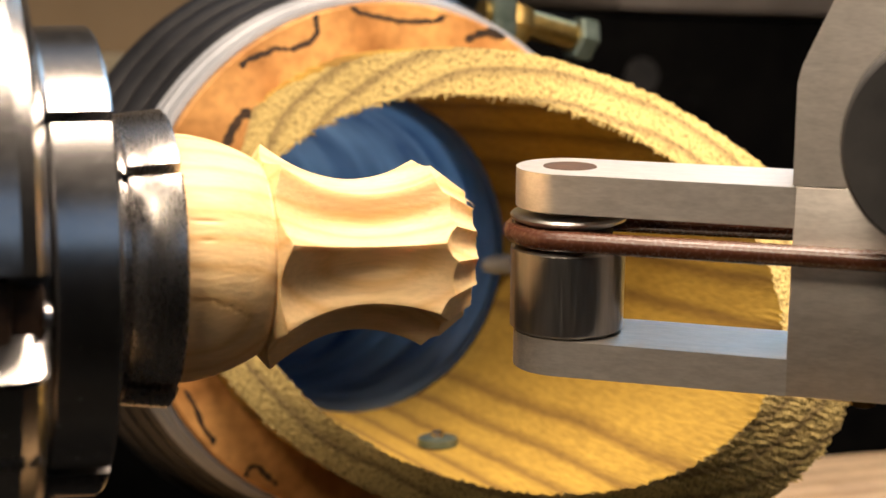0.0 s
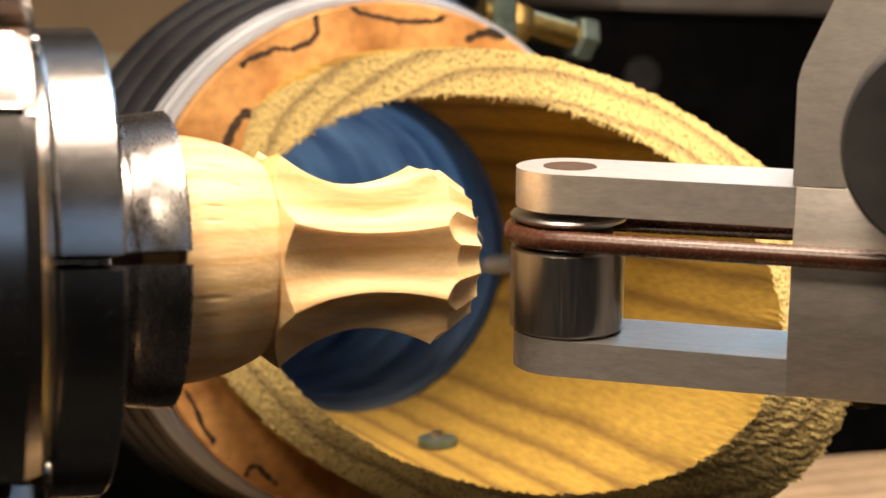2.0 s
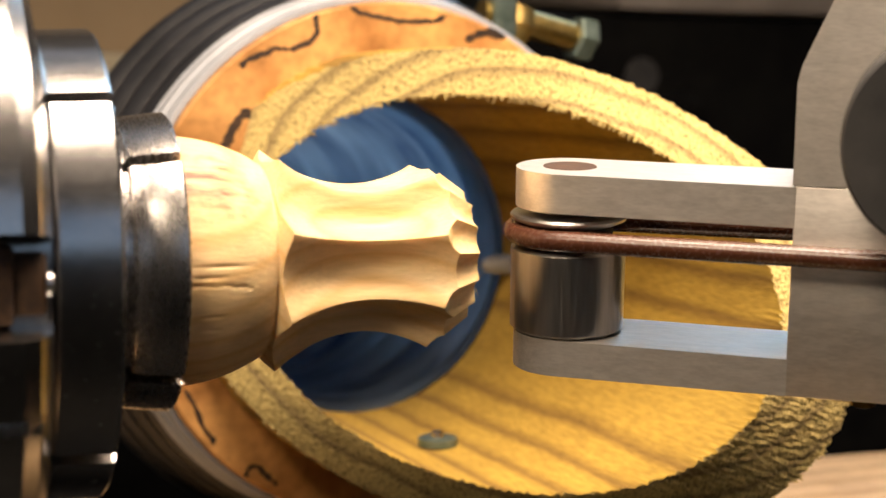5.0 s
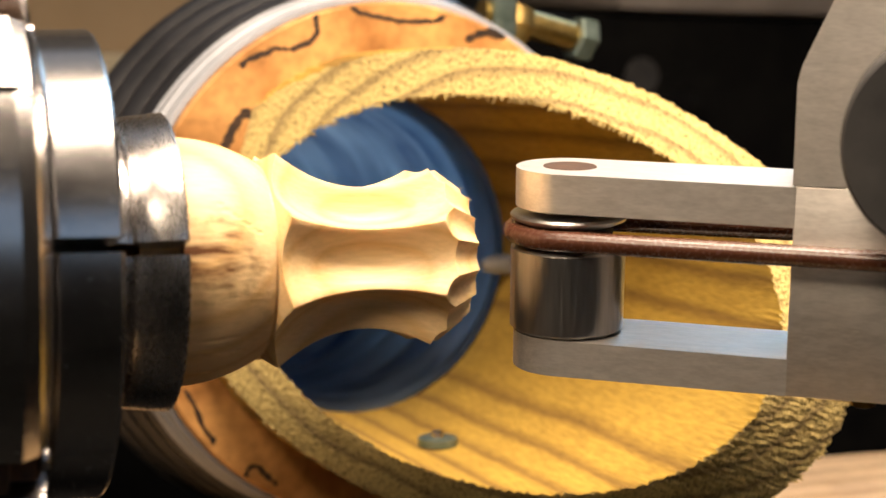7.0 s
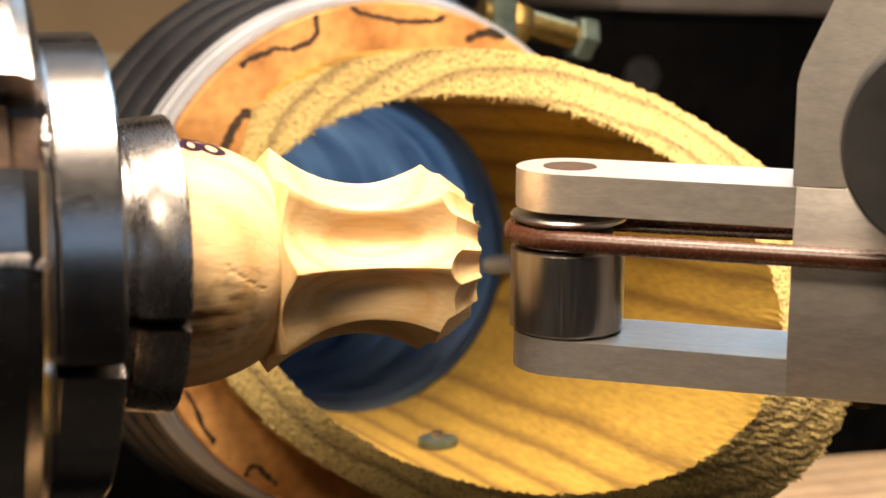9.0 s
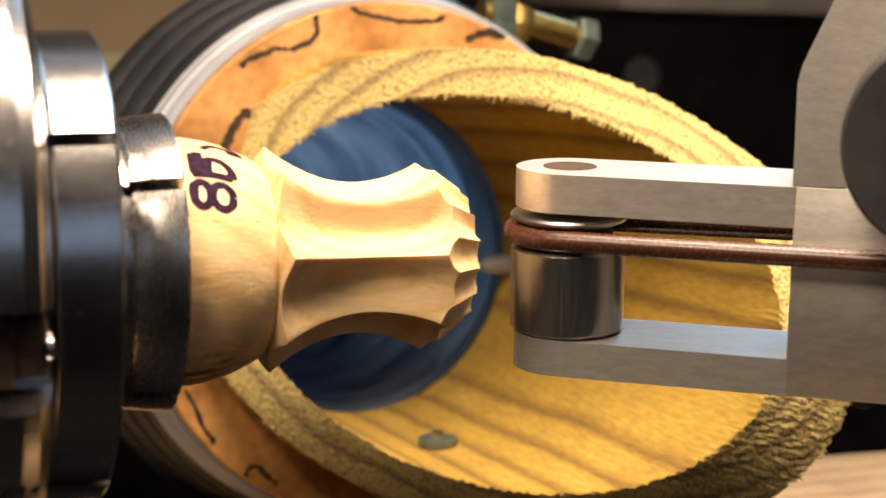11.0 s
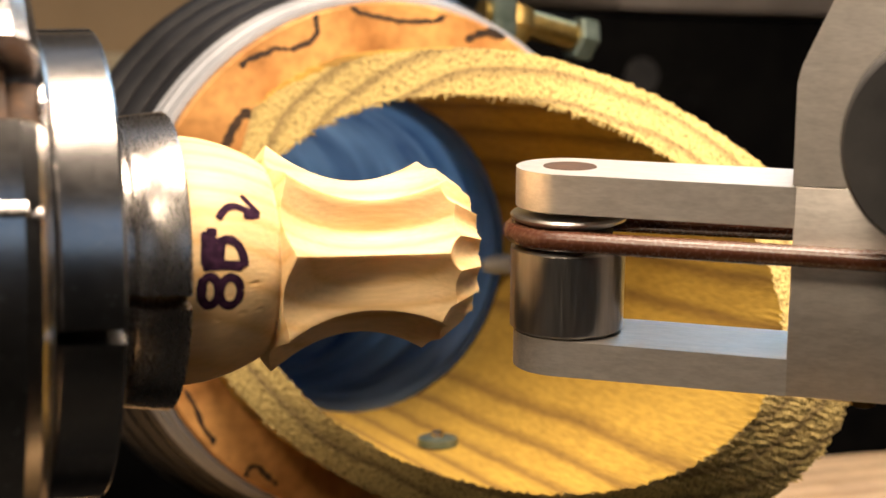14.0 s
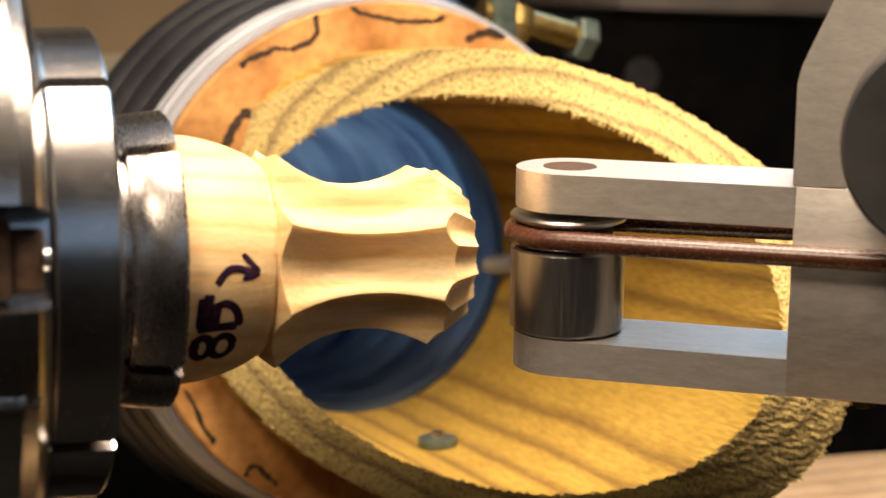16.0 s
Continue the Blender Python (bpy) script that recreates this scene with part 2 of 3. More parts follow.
def sweep(path, radius, sides=16, closed=False):
    """A round bar along a path in millimetres."""
    bm = bmesh.new()
    pts = [Vector(p) * 0.001 for p in path]
    n, rings, up = len(pts), [], Vector((0, 0, 1))
    for i, p in enumerate(pts):
        a, b = (pts[i - 1], pts[(i + 1) % n]) if closed else (pts[max(i - 1, 0)], pts[min(i + 1, n - 1)])
        d = (b - a).normalized()
        if abs(d.dot(up)) > 0.95:
            up = d.orthogonal().normalized()
        s = d.cross(up).normalized()
        u = s.cross(d)
        r = radius(i / max(n - 1, 1)) if callable(radius) else radius
        rings.append([bm.verts.new(p + (s * math.cos(t) + u * math.sin(t)) * r * 0.001) for t in [2 * math.pi * k / sides for k in range(sides)]])
    for i in range(n if closed else n - 1):
        p, q = rings[i], rings[(i + 1) % n]
        for j in range(sides):
            bm.faces.new((p[j], p[(j + 1) % sides], q[(j + 1) % sides], q[j]))
    if not closed:
        bm.faces.new(rings[0][::-1])
        bm.faces.new(rings[-1])
    return bm


def joined(*bms):
    out = bmesh.new()
    for b in bms:
        me = bpy.data.meshes.new("piece")
        b.to_mesh(me)
        b.free()
        out.from_mesh(me)
        bpy.data.meshes.remove(me)
    return out


# ---- the room and the bench ----
def room():
    def slab(name, label, material, *ext):
        return tagged(part(name, box(*ext), material, None, label, 0), label, "wall" if "wall" in name else name, kind="structure")
    slab("floor", "grey concrete workshop floor", CONCRETE, -1700, 1700, -1700, 1700, -1000, -900)
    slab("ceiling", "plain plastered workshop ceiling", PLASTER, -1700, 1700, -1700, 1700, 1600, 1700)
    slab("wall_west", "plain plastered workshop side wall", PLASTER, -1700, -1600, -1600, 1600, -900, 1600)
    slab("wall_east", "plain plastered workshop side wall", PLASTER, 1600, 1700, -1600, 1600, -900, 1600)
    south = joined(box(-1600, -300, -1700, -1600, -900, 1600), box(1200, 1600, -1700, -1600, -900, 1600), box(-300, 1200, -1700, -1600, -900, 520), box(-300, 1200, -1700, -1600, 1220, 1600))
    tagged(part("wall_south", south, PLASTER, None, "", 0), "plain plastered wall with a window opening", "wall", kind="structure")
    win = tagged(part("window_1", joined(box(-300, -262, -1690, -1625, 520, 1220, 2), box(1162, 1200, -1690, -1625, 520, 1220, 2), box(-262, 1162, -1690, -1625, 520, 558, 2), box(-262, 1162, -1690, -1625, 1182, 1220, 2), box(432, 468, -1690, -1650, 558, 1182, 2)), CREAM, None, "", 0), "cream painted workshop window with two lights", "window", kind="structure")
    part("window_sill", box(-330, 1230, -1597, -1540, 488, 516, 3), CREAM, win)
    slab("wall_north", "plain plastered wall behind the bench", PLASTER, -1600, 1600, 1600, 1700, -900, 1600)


def bench():
    b = thing("workbench", Matrix(), "workbench with a pale pine edge and added black bed plates", "workbench")
    part("plank", box(-500, 700, 124, 183, -35, 0, 1.5), BENCHWOOD, b)
    # Black bed plates stand in for the shaded bench and bounce little light.
    part("bed_plate", box(-500, 45, -25, 121, -35, -3, 2), IRON, b, "black bed plate, added to bounce little light")
    # Unseen reflector board, added to throw warm light under the turned piece.
    part("bounce_board", box(2, 44, -75, -27, -35, -4, 1.5), BENCHWOOD, b, "unseen pine board, added to bounce warm light")
    part("side_plate", box(46, 700, -95, 121, -35, -3, 2), IRON, b, "black bed plate, added to bounce little light")
    for x in (-470, 630):
        for y in (-20, 120):
            part("leg", box(x, x + 60, y, y + 60, -900, -35, 3), BENCHWOOD, b)
    part("rear_rail", box(-500, 700, 186, 210, -120, -30, 2), IRON, b, "dark rail behind the planks")


def background():
    board = part("back_board", box(-420, 175, 612, 630, -900, 420, 2), TAN)
    tagged(board, "tan plywood board standing behind the lathe", "board")
    strip = part("shelf_strip", box(-420, 175, 560, 611, 102, 113, 1.5), CREAM)
    tagged(strip, "cream painted wooden ledge fixed to the board", "shelf")
    # Added black block in place of the dark space below the ledge.
    dark = part("dark_space_block", box(-420, 90, 520, 608, -900, 99, 3), IRON)
    tagged(dark, "black block standing in for the dark space under the ledge", "cabinet")
    m = thing("drive_motor", pose(0.39, 0.50, 0.0), "black machine housing with a grey top cover", "motor")
    part("housing", box(-205, 330, -60, 90, -900, 141, 8), IRON, m)
    part("cover", box(-150, 12, -66, 70, 141.5, 175, 8), GREY, m, "grey painted cover")
    part("terminal_cap", lathe([(-20, 0), (-20, 9), (-14, 9), (0, 9), (0, 0)], "Z", 32), RUBBER, m, "round dark cap").matrix_basis = pose(-0.132, -0.061, 0.112, 90, 0, 0)
    part("top_guard", box(16, 330, -62, 86, 141.5, 190, 8), MESHGREY, m, "dark grey textured guard")
    part("conduit", sweep([(-170, -75, -900), (-170, -75, -40), (-168, -75, 40), (-150, -75, 92), (-110, -70, 100)], 9), IRON, m)


# ---- the chuck and the turned piece, both round the axis x ----
def chuck():
    c = thing("lathe_chuck", pose(0, 0, AXIS), "polished steel four-jaw lathe chuck turning slowly", "lathe chuck")
    # body with four radial slots; each shows the oiled end of a slide
    prof = [(-150, 20), (-150, 49), (-148, 51.5), (-86, 51.5), (-84.5, 51.5), (-77.2, 51.5), (-74.9, 50.4), (-73.2, 47), (-72.5, 43), (-72.3, 30)]
    turns = [2.0 * i for i in range(180)]
    for k in range(4):
        turns += [-1 + 90 * k + e for e in (-8.0, -7.97, 7.97, 8.0)]
    bm, rings = bmesh.new(), []
    for deg in sorted(turns):
        off = abs((deg + 1 + 45) % 90 - 45)
        t, ring = radians(deg), []
        for x, r in prof:
            if off < 7.98 and x > -85:
                r = min(r, 42.0)
            ring.append(bm.verts.new(Vector((x, -r * math.cos(t), r * math.sin(t))) * 0.001))
        rings.append(ring)
    for p, q in zip(rings, rings[1:] + rings[:1]):
        for j in range(len(prof) - 1):
            bm.faces.new((p[j], p[j + 1], q[j + 1], q[j]))
    part("body", bm, STEEL, c, "polished steel chuck body", 25)
    for k in range(4):
        q = Matrix.Rotation(radians(-(-1 + 90 * k)), 4, "X")
        sl = part("slide", joined(box(-84.3, -78.0, -45.6, -41, -5.6, 5.6, 0.9, q), box(-78.5, -73.4, -44.0, -41, -4.4, 4.4, 0.9, q)), RUST, c, "brown oiled slide end")
        lug = Matrix.Rotation(radians(-(-1 + 90 * k - 22.0)), 4, "X") @ Matrix.Translation((0, -0.0488, 0)) @ Matrix.Rotation(radians(-29), 4, "X")
        part("guide_lug", joined(box(-92, -76.6, -2.8, 2.2, -2.4, 2.2, 0.5, lug), box(-76.8, -74.6, -1.6, 1.6, -2.2, 2.2, 0.6, lug)), WORN, c, "bright flat guide lug")
        part("slide_screw", lathe([(-73.6, 0), (-73.6, 1.7), (-72.8, 1.7), (-72.6, 1.4), (-72.6, 0)], "X", 20), WORN, sl).location = q @ Vector((0, -0.0436, 0))
    for k in range(4):
        mid = 42.4 + 90 * k + 45
        half = 90 / 2 - 1.7
        base = part("jaw", lathe([(-71.4, 16.6), (-71.4, 37.5), (-70.9, 38.0), (-62.3, 38.3), (-61.7, 37.8), (-61.5, 16.6)], "X", 40, mid - half, mid + half, True), STEEL, c, "polished quarter jaw", 30)
        h2 = 45 - 2.6
        part("jaw_nose", lathe([(-61.4, 16.6), (-61.4, 22.7), (-60.9, 23.2), (-58.9, 23.1), (-58.5, 22.4), (-58.2, 22.4), (-57.9, 23.7), (-57.5, 24.0), (-50.1, 24.9), (-49.7, 24.6), (-49.5, 20.95), (-50.2, 16.6)], "X", 40, mid + 1.0 - h2, mid + 1.0 + h2, True), WORN, base, "worn steel jaw nose", 30)
    return c


def piece_radius(x, phi):
    """Radius of the turned piece at x; phi in degrees round the axis at the clip's start."""
    ball = 20.9 * math.sqrt(max(0.0, 1 - ((x + 49.5) / 25.2) ** 2)) if x > -49.5 else 20.9
    if x < -49.9:
        return 16.3
    if x < -34.2:
        return ball
    u = ((phi - 14.0) % 45.0) / 22.5 - 1.0
    flute = 13.55 - 0.45 * max(0.0, 1 - (1 - abs(u)) / 0.18) ** 2 + 0.0252 * (x + 16.2) ** 2 - 4.2 * (1 - abs(u) ** 2.0)
    shoulder = 16.2 + max(0.0, x + 33.8) * 1.7
    v = ((phi - 14.0 - 11.25) % 22.5) / 11.25 - 1.0
    tip = 99.0 if x < -9 else 16.85 - max(0.0, x + 4.6) * 0.70 - 1.5 * (1 - v * v) * min(1.0, max(0.0, (x + 5.4) / 2.2))
    return min(ball if x < -33.6 else 99.0, flute, shoulder, tip)


def blank():
    ob = thing("turned_blank", pose(0, 0, AXIS), "pale pine finial with eight carved flutes, held in the chuck jaws", "turned wood")
    xs = [-56, -53] + [-50.5 + 0.3 * i for i in range(51)] + [-35.2 + 0.14 * i for i in range(40)] + [-29.6 + 0.42 * i for i in range(56)] + [-6.08 + 0.145 * i for i in range(61)]
    n = 640
    # checks and torn spots on the ball: along, round, half length, depth
    scars = [(-45.9, 25.2, 2.3, 0.28), (-45.9, 16.5, 1.1, 0.2), (-46.0, 84.8, 2.7, 0.22), (-45.1, 66.5, 1.6, 0.26), (-45.3, 59.6, 1.4, 0.26), (-43.9, 89.5, 3.4, 0.3),
             (-44.8, 211, 0.5, 0.15), (-40.6, 212.5, 0.6, 0.18), (-37.5, 212.6, 0.6, 0.18), (-43.0, 222, 0.5, 0.15), (-38.6, 226.7, 0.7, 0.18)]
    for row in (((-48.4, -10.1), (-45.7, -10.1), (-43.3, -13.2), (-40.8, -17.2), (-38.6, -22.5), (-36.2, -32.1)), ((-48.4, 81.6), (-43.5, 80.6), (-38.5, 78.8)), ((-43.5, 154), (-40.6, 148.4), (-39.1, 145.4), (-36.0, 141))):
        for (xa, pa), (xb, pb) in zip(row, row[1:]):
            k = max(2, int(abs(xb - xa) / 0.8))
            scars += [(xa + (xb - xa) * f / k + random.uniform(-0.2, 0.2), pa + (pb - pa) * f / k + random.uniform(-0.6, 0.6), random.uniform(0.25, 0.5), random.uniform(0.1, 0.24)) for f in range(k)]
    bm = bmesh.new()
    rings = []
    for x in xs:
        ring = []
        for i in range(n):
            phi = 360.0 * i / n
            r = piece_radius(x, phi)
            t = radians(phi)
            if x < -35.0:
                for dx, dp, half, depth in scars:
                    along = (x - dx) / half
                    if -2 < along < 2:
                        across = ((phi - dp + 180) % 360 - 180) * 0.36 / 0.26
                        if -2 < across < 2:
                            r -= depth * math.exp(-along * along - across * across)
            r += 0.05 * noise.noise((x * 0.25, 9 * math.cos(t), 9 * math.sin(t)))
            ex = x
            if x > 2.4:
                ex += 0.22 * noise.noise((3, 30 * math.cos(t), 30 * math.sin(t)))
            ring.append(bm.verts.new(Vector((ex, -r * math.cos(t), r * math.sin(t))) * 0.001))
        rings.append(ring)
    for p, q in zip(rings, rings[1:]):
        for i in range(n):
            bm.faces.new((p[i], p[(i + 1) % n], q[(i + 1) % n], q[i]))
    bm.faces.new(rings[0])
    bm.faces.new(rings[-1])
    part("turned_body", bm, PALE, ob, "", 32)

    # marker strokes lie on the ball; along the piece in millimetres, round it in degrees
    layer = iter(range(1, 40))

    def stroke(points, width=1.35):
        for _ in range(3):
            cut_in = [points[0]]
            for (x0, p0), (x1, p1) in zip(points, points[1:]):
                cut_in += [(0.75 * x0 + 0.25 * x1, 0.75 * p0 + 0.25 * p1), (0.25 * x0 + 0.75 * x1, 0.25 * p0 + 0.75 * p1)]
            points = cut_in + [points[-1]]
        bm, rows, lift = bmesh.new(), [], 0.05 + 0.012 * next(layer)
        n = len(points)
        for i, (x, p) in enumerate(points):
            (xa, pa), (xb, pb) = points[max(i - 1, 0)], points[min(i + 1, n - 1)]
            k = radians(piece_radius(x, p))
            d = Vector((xb - xa, (pb - pa) * k)).normalized()
            end = min(i, n - 1 - i) / 3.0
            half = width * 0.5 * (0.55 + 0.45 * min(1, end)) * (1 + 0.12 * noise.noise((x * 0.8, p * 0.3, 1)))
            row = []
            for j in range(5):
                o = half * (j - 2) / 2
                xx, pp = x - d.y * o, p + d.x * o / k - 1.5
                rr = piece_radius(xx, pp) + lift * (1 - 0.12 * (j - 2) ** 2)
                row.append(bm.verts.new(Vector((xx, -rr * math.cos(radians(pp)), rr * math.sin(radians(pp)))) * 0.001))
            rows.append(row)
        for q, w in zip(rows, rows[1:]):
            for j in range(4):
                bm.faces.new((q[j], q[j + 1], w[j + 1], w[j]))
        return bm

    def loop(cx, cp, rx, rp, a0=0, a1=360, n=18):
        return [(cx + rx * math.cos(radians(a0 + (a1 - a0) * i / n)), cp + rp * math.sin(radians(a0 + (a1 - a0) * i / n))) for i in range(n + 1)]
    part("marker_digit", joined(stroke(loop(-46.3, 226.4, 1.45, 6.4), 1.5), stroke(loop(-42.9, 225.6, 1.75, 6.6), 1.45), stroke([(-47.6, 221.5), (-47.5, 232.5)], 1.5)), INK, ob, "handwritten figure 8 in dark ink")
    part("marker_letter", joined(stroke([(-47.4, 237.4), (-44.8, 238.0), (-40.7, 236.8)], 1.6), stroke([(-47.0, 237.4), (-46.8, 252.6)], 1.6), stroke([(-46.7, 252.2), (-45.0, 251.6)], 1.6), stroke([(-45.9, 238), (-45.8, 250.5)], 1.6), stroke([(-44.7, 238), (-44.4, 248)], 1.5), stroke([(-44.9, 247.5), (-43.2, 249.6), (-41.6, 247.4), (-40.7, 242.5), (-40.5, 236.6)], 1.5)), INK, ob, "handwritten letter B in dark ink")
    part("marker_arrow", joined(stroke([(-44.6, 258.0), (-43.6, 262.4), (-42.4, 265.0), (-41.0, 265.2), (-39.4, 263.4), (-37.6, 262.4)], 1.2), stroke([(-40.2, 271.6), (-38.9, 267.6), (-37.3, 262.6)], 0.95), stroke([(-37.4, 262.6), (-39.2, 260.6), (-40.2, 261.2)], 1.2), stroke([(-38.4, 263.6), (-39.6, 262.2)], 1.2)), INK, ob, "handwritten bent arrow in dark ink")
    # loose fibres at the cut end
    fibres = []
    for k in range(26):
        p = radians(14 + 11.25 + 22.5 * (k % 16) + random.uniform(-3, 3) if k else 61.0)
        r, ln = 11.6 + random.uniform(-0.2, 0.5), random.uniform(0.3, 1.1) if k else 2.0
        a = Vector((2.3, -r * math.cos(p), r * math.sin(p)))
        d = Vector((random.uniform(0.2, 1), random.uniform(-1, 1), random.uniform(-1, 1))).normalized()
        fibres.append(sweep([a, a + d * ln * 0.5, a + d * ln + Vector((0, 0, random.uniform(-0.3, 0.3)))], lambda f: 0.07 * (1.1 - f), 5))
    part("torn_fibre", joined(*fibres), PALE, ob, "thin torn wood fibres")
    return ob


# ---- the cutting frame: a forked arm with a belt pulley ----
FORK = Matrix(((0.813826, 0.57970, -0.04046, 0.02295), (-0.58109, 0.81233, -0.04957, -0.00304), (0.00413, 0.06386, 0.99795, AXIS - 0.00508), (0, 0, 0, 1)))


def fork():
    f = thing("cutting_frame", FORK, "milled aluminium forked cutting frame on its upright", "cutting frame")
    w, end = 9.76, 95.0

    def arm(z0, z1):
        out = [(-w * math.sin(radians(a)), w * math.cos(radians(a))) for a in range(0, 181, 6)]
        return prism([(x * 0.98, y) for x, y in out] + [(40.2, -w), (40.2, w)], z0, z1, 0.35)
    part("upper_arm", arm(14.3, 21.2), ALLOY, f, "brushed aluminium upper arm")
    part("lower_arm", arm(-14.9, -8.4), ALLOY, f, "brushed aluminium lower arm")
    part("fork_block", box(40.0, end, -w, w, -14.9, 21.4, 0.3), ALLOY, f, "milled aluminium block")
    up = prism([(39.6, 21.55), (end, 21.55), (end, 95), (62, 95), (44.6, 52.1), (40.2, 41.6), (39.5, 38.4)], -w - 0.2, w + 0.2, 0.4)
    up.transform(Matrix.Rotation(radians(90), 4, "X"))
    part("upright_plate", up, ALLOY, f, "milled aluminium upright with a slanted shoulder")
    part("axle", lathe([(-15.1, 0), (-15.1, 5.0), (21.0, 5.0), (21.32, 4.7), (21.36, 0)], "Z", 48), RUST, f, "brownish steel axle end")
    part("post", joined(box(60, 95, -w + 1, w - 1, -97.6, -14.5, 1.0)), IRON, f, "dark post down to the bench")
    screw = part("adjusting_screw", lathe([(-17.4, 0), (-17.4, 1.2), (-16.9, 2.1), (-15.6, 2.2), (-15.3, 1.5), (-14.7, 1.5)], "Z", 24), BRASS, f, "small brass screw head")
    screw.location = (0.053, -0.004, 0)
    knob = part("clamp_knob", lathe([(0, 0), (0, 7), (4, 7), (4.2, 16.6), (4.9, 17.3), (6, 17.4), (6.6, 17.1), (7.2, 17.4), (9.2, 17.4), (9.8, 17.1), (10.4, 17.4), (12.4, 17.4), (13.0, 17.1), (13.6, 17.4), (18.2, 17.3), (18.9, 16.8), (19, 12), (18.2, 0)], "Z", 72), RUBBER, f, "round black rubber knob")
    knob.matrix_basis = pose(0.0648, -0.0099, 0.0318, 90, 0, 0)

    p = thing("belt_pulley", FORK, "turned steel belt pulley between the fork arms", "pulley")
    part("drum", lathe([(-8.1, 5.2), (-8.1, 9.7), (-7.6, 10.25), (6.6, 10.3), (7.3, 9.7), (7.6, 8.3)], "Z", 96), PULLEY, p)
    part("groove", lathe([(7.6, 8.4), (8.6, 7.9), (10.6, 7.9), (11.2, 8.6)], "Z", 64), RUST, p, "dark belt groove")
    part("flange", lathe([(11.2, 8.6), (11.9, 10.2), (12.5, 10.5), (12.9, 10.2), (13.1, 9.0), (13.1, 5.2)], "Z", 96), PULLEY, p, "thin polished flange")
    part("washer", lathe([(-8.15, 5.1), (-8.15, 8.6), (-8.38, 8.6), (-8.38, 5.1)], "Z", 48), IRON, p)

    path = []
    for a in range(-84, 85, 6):
        path.append((-9.9 * math.cos(radians(a)), -9.9 * math.sin(radians(a)), 9.55))
    back = [(s, 10.0 + 0.065 * s, 9.55) for s in range(4, 116, 8)]
    far = [(118 + 17.5 * math.cos(radians(a)), 17.5 * math.sin(radians(a)), 9.55) for a in range(78, -79, -12)]
    front = [(s, -10.0 - 0.065 * s, 9.55 + 0.016 * s) for s in range(108, 3, -8)]
    b = part("drive_belt", sweep(back + far + front + path[::-1], 1.85, 20, True), BELT)
    b.matrix_world = FORK
    tagged(b, "brown round rubber drive belt running over the pulley", "drive belt")


# ---- the dust hood: an obliquely sawn wooden tube, a spalted ring and a hose ----
HOOD = Matrix(((0.997408, -0.003955, 0.071845, 0.044536), (0.071953, 0.054823, -0.9959, 0.090167), (0.0, 0.998488, 0.054965, AXIS - 0.022897), (0, 0, 0, 1)))
CUT = (-0.69268, -0.67263, 0.26031)


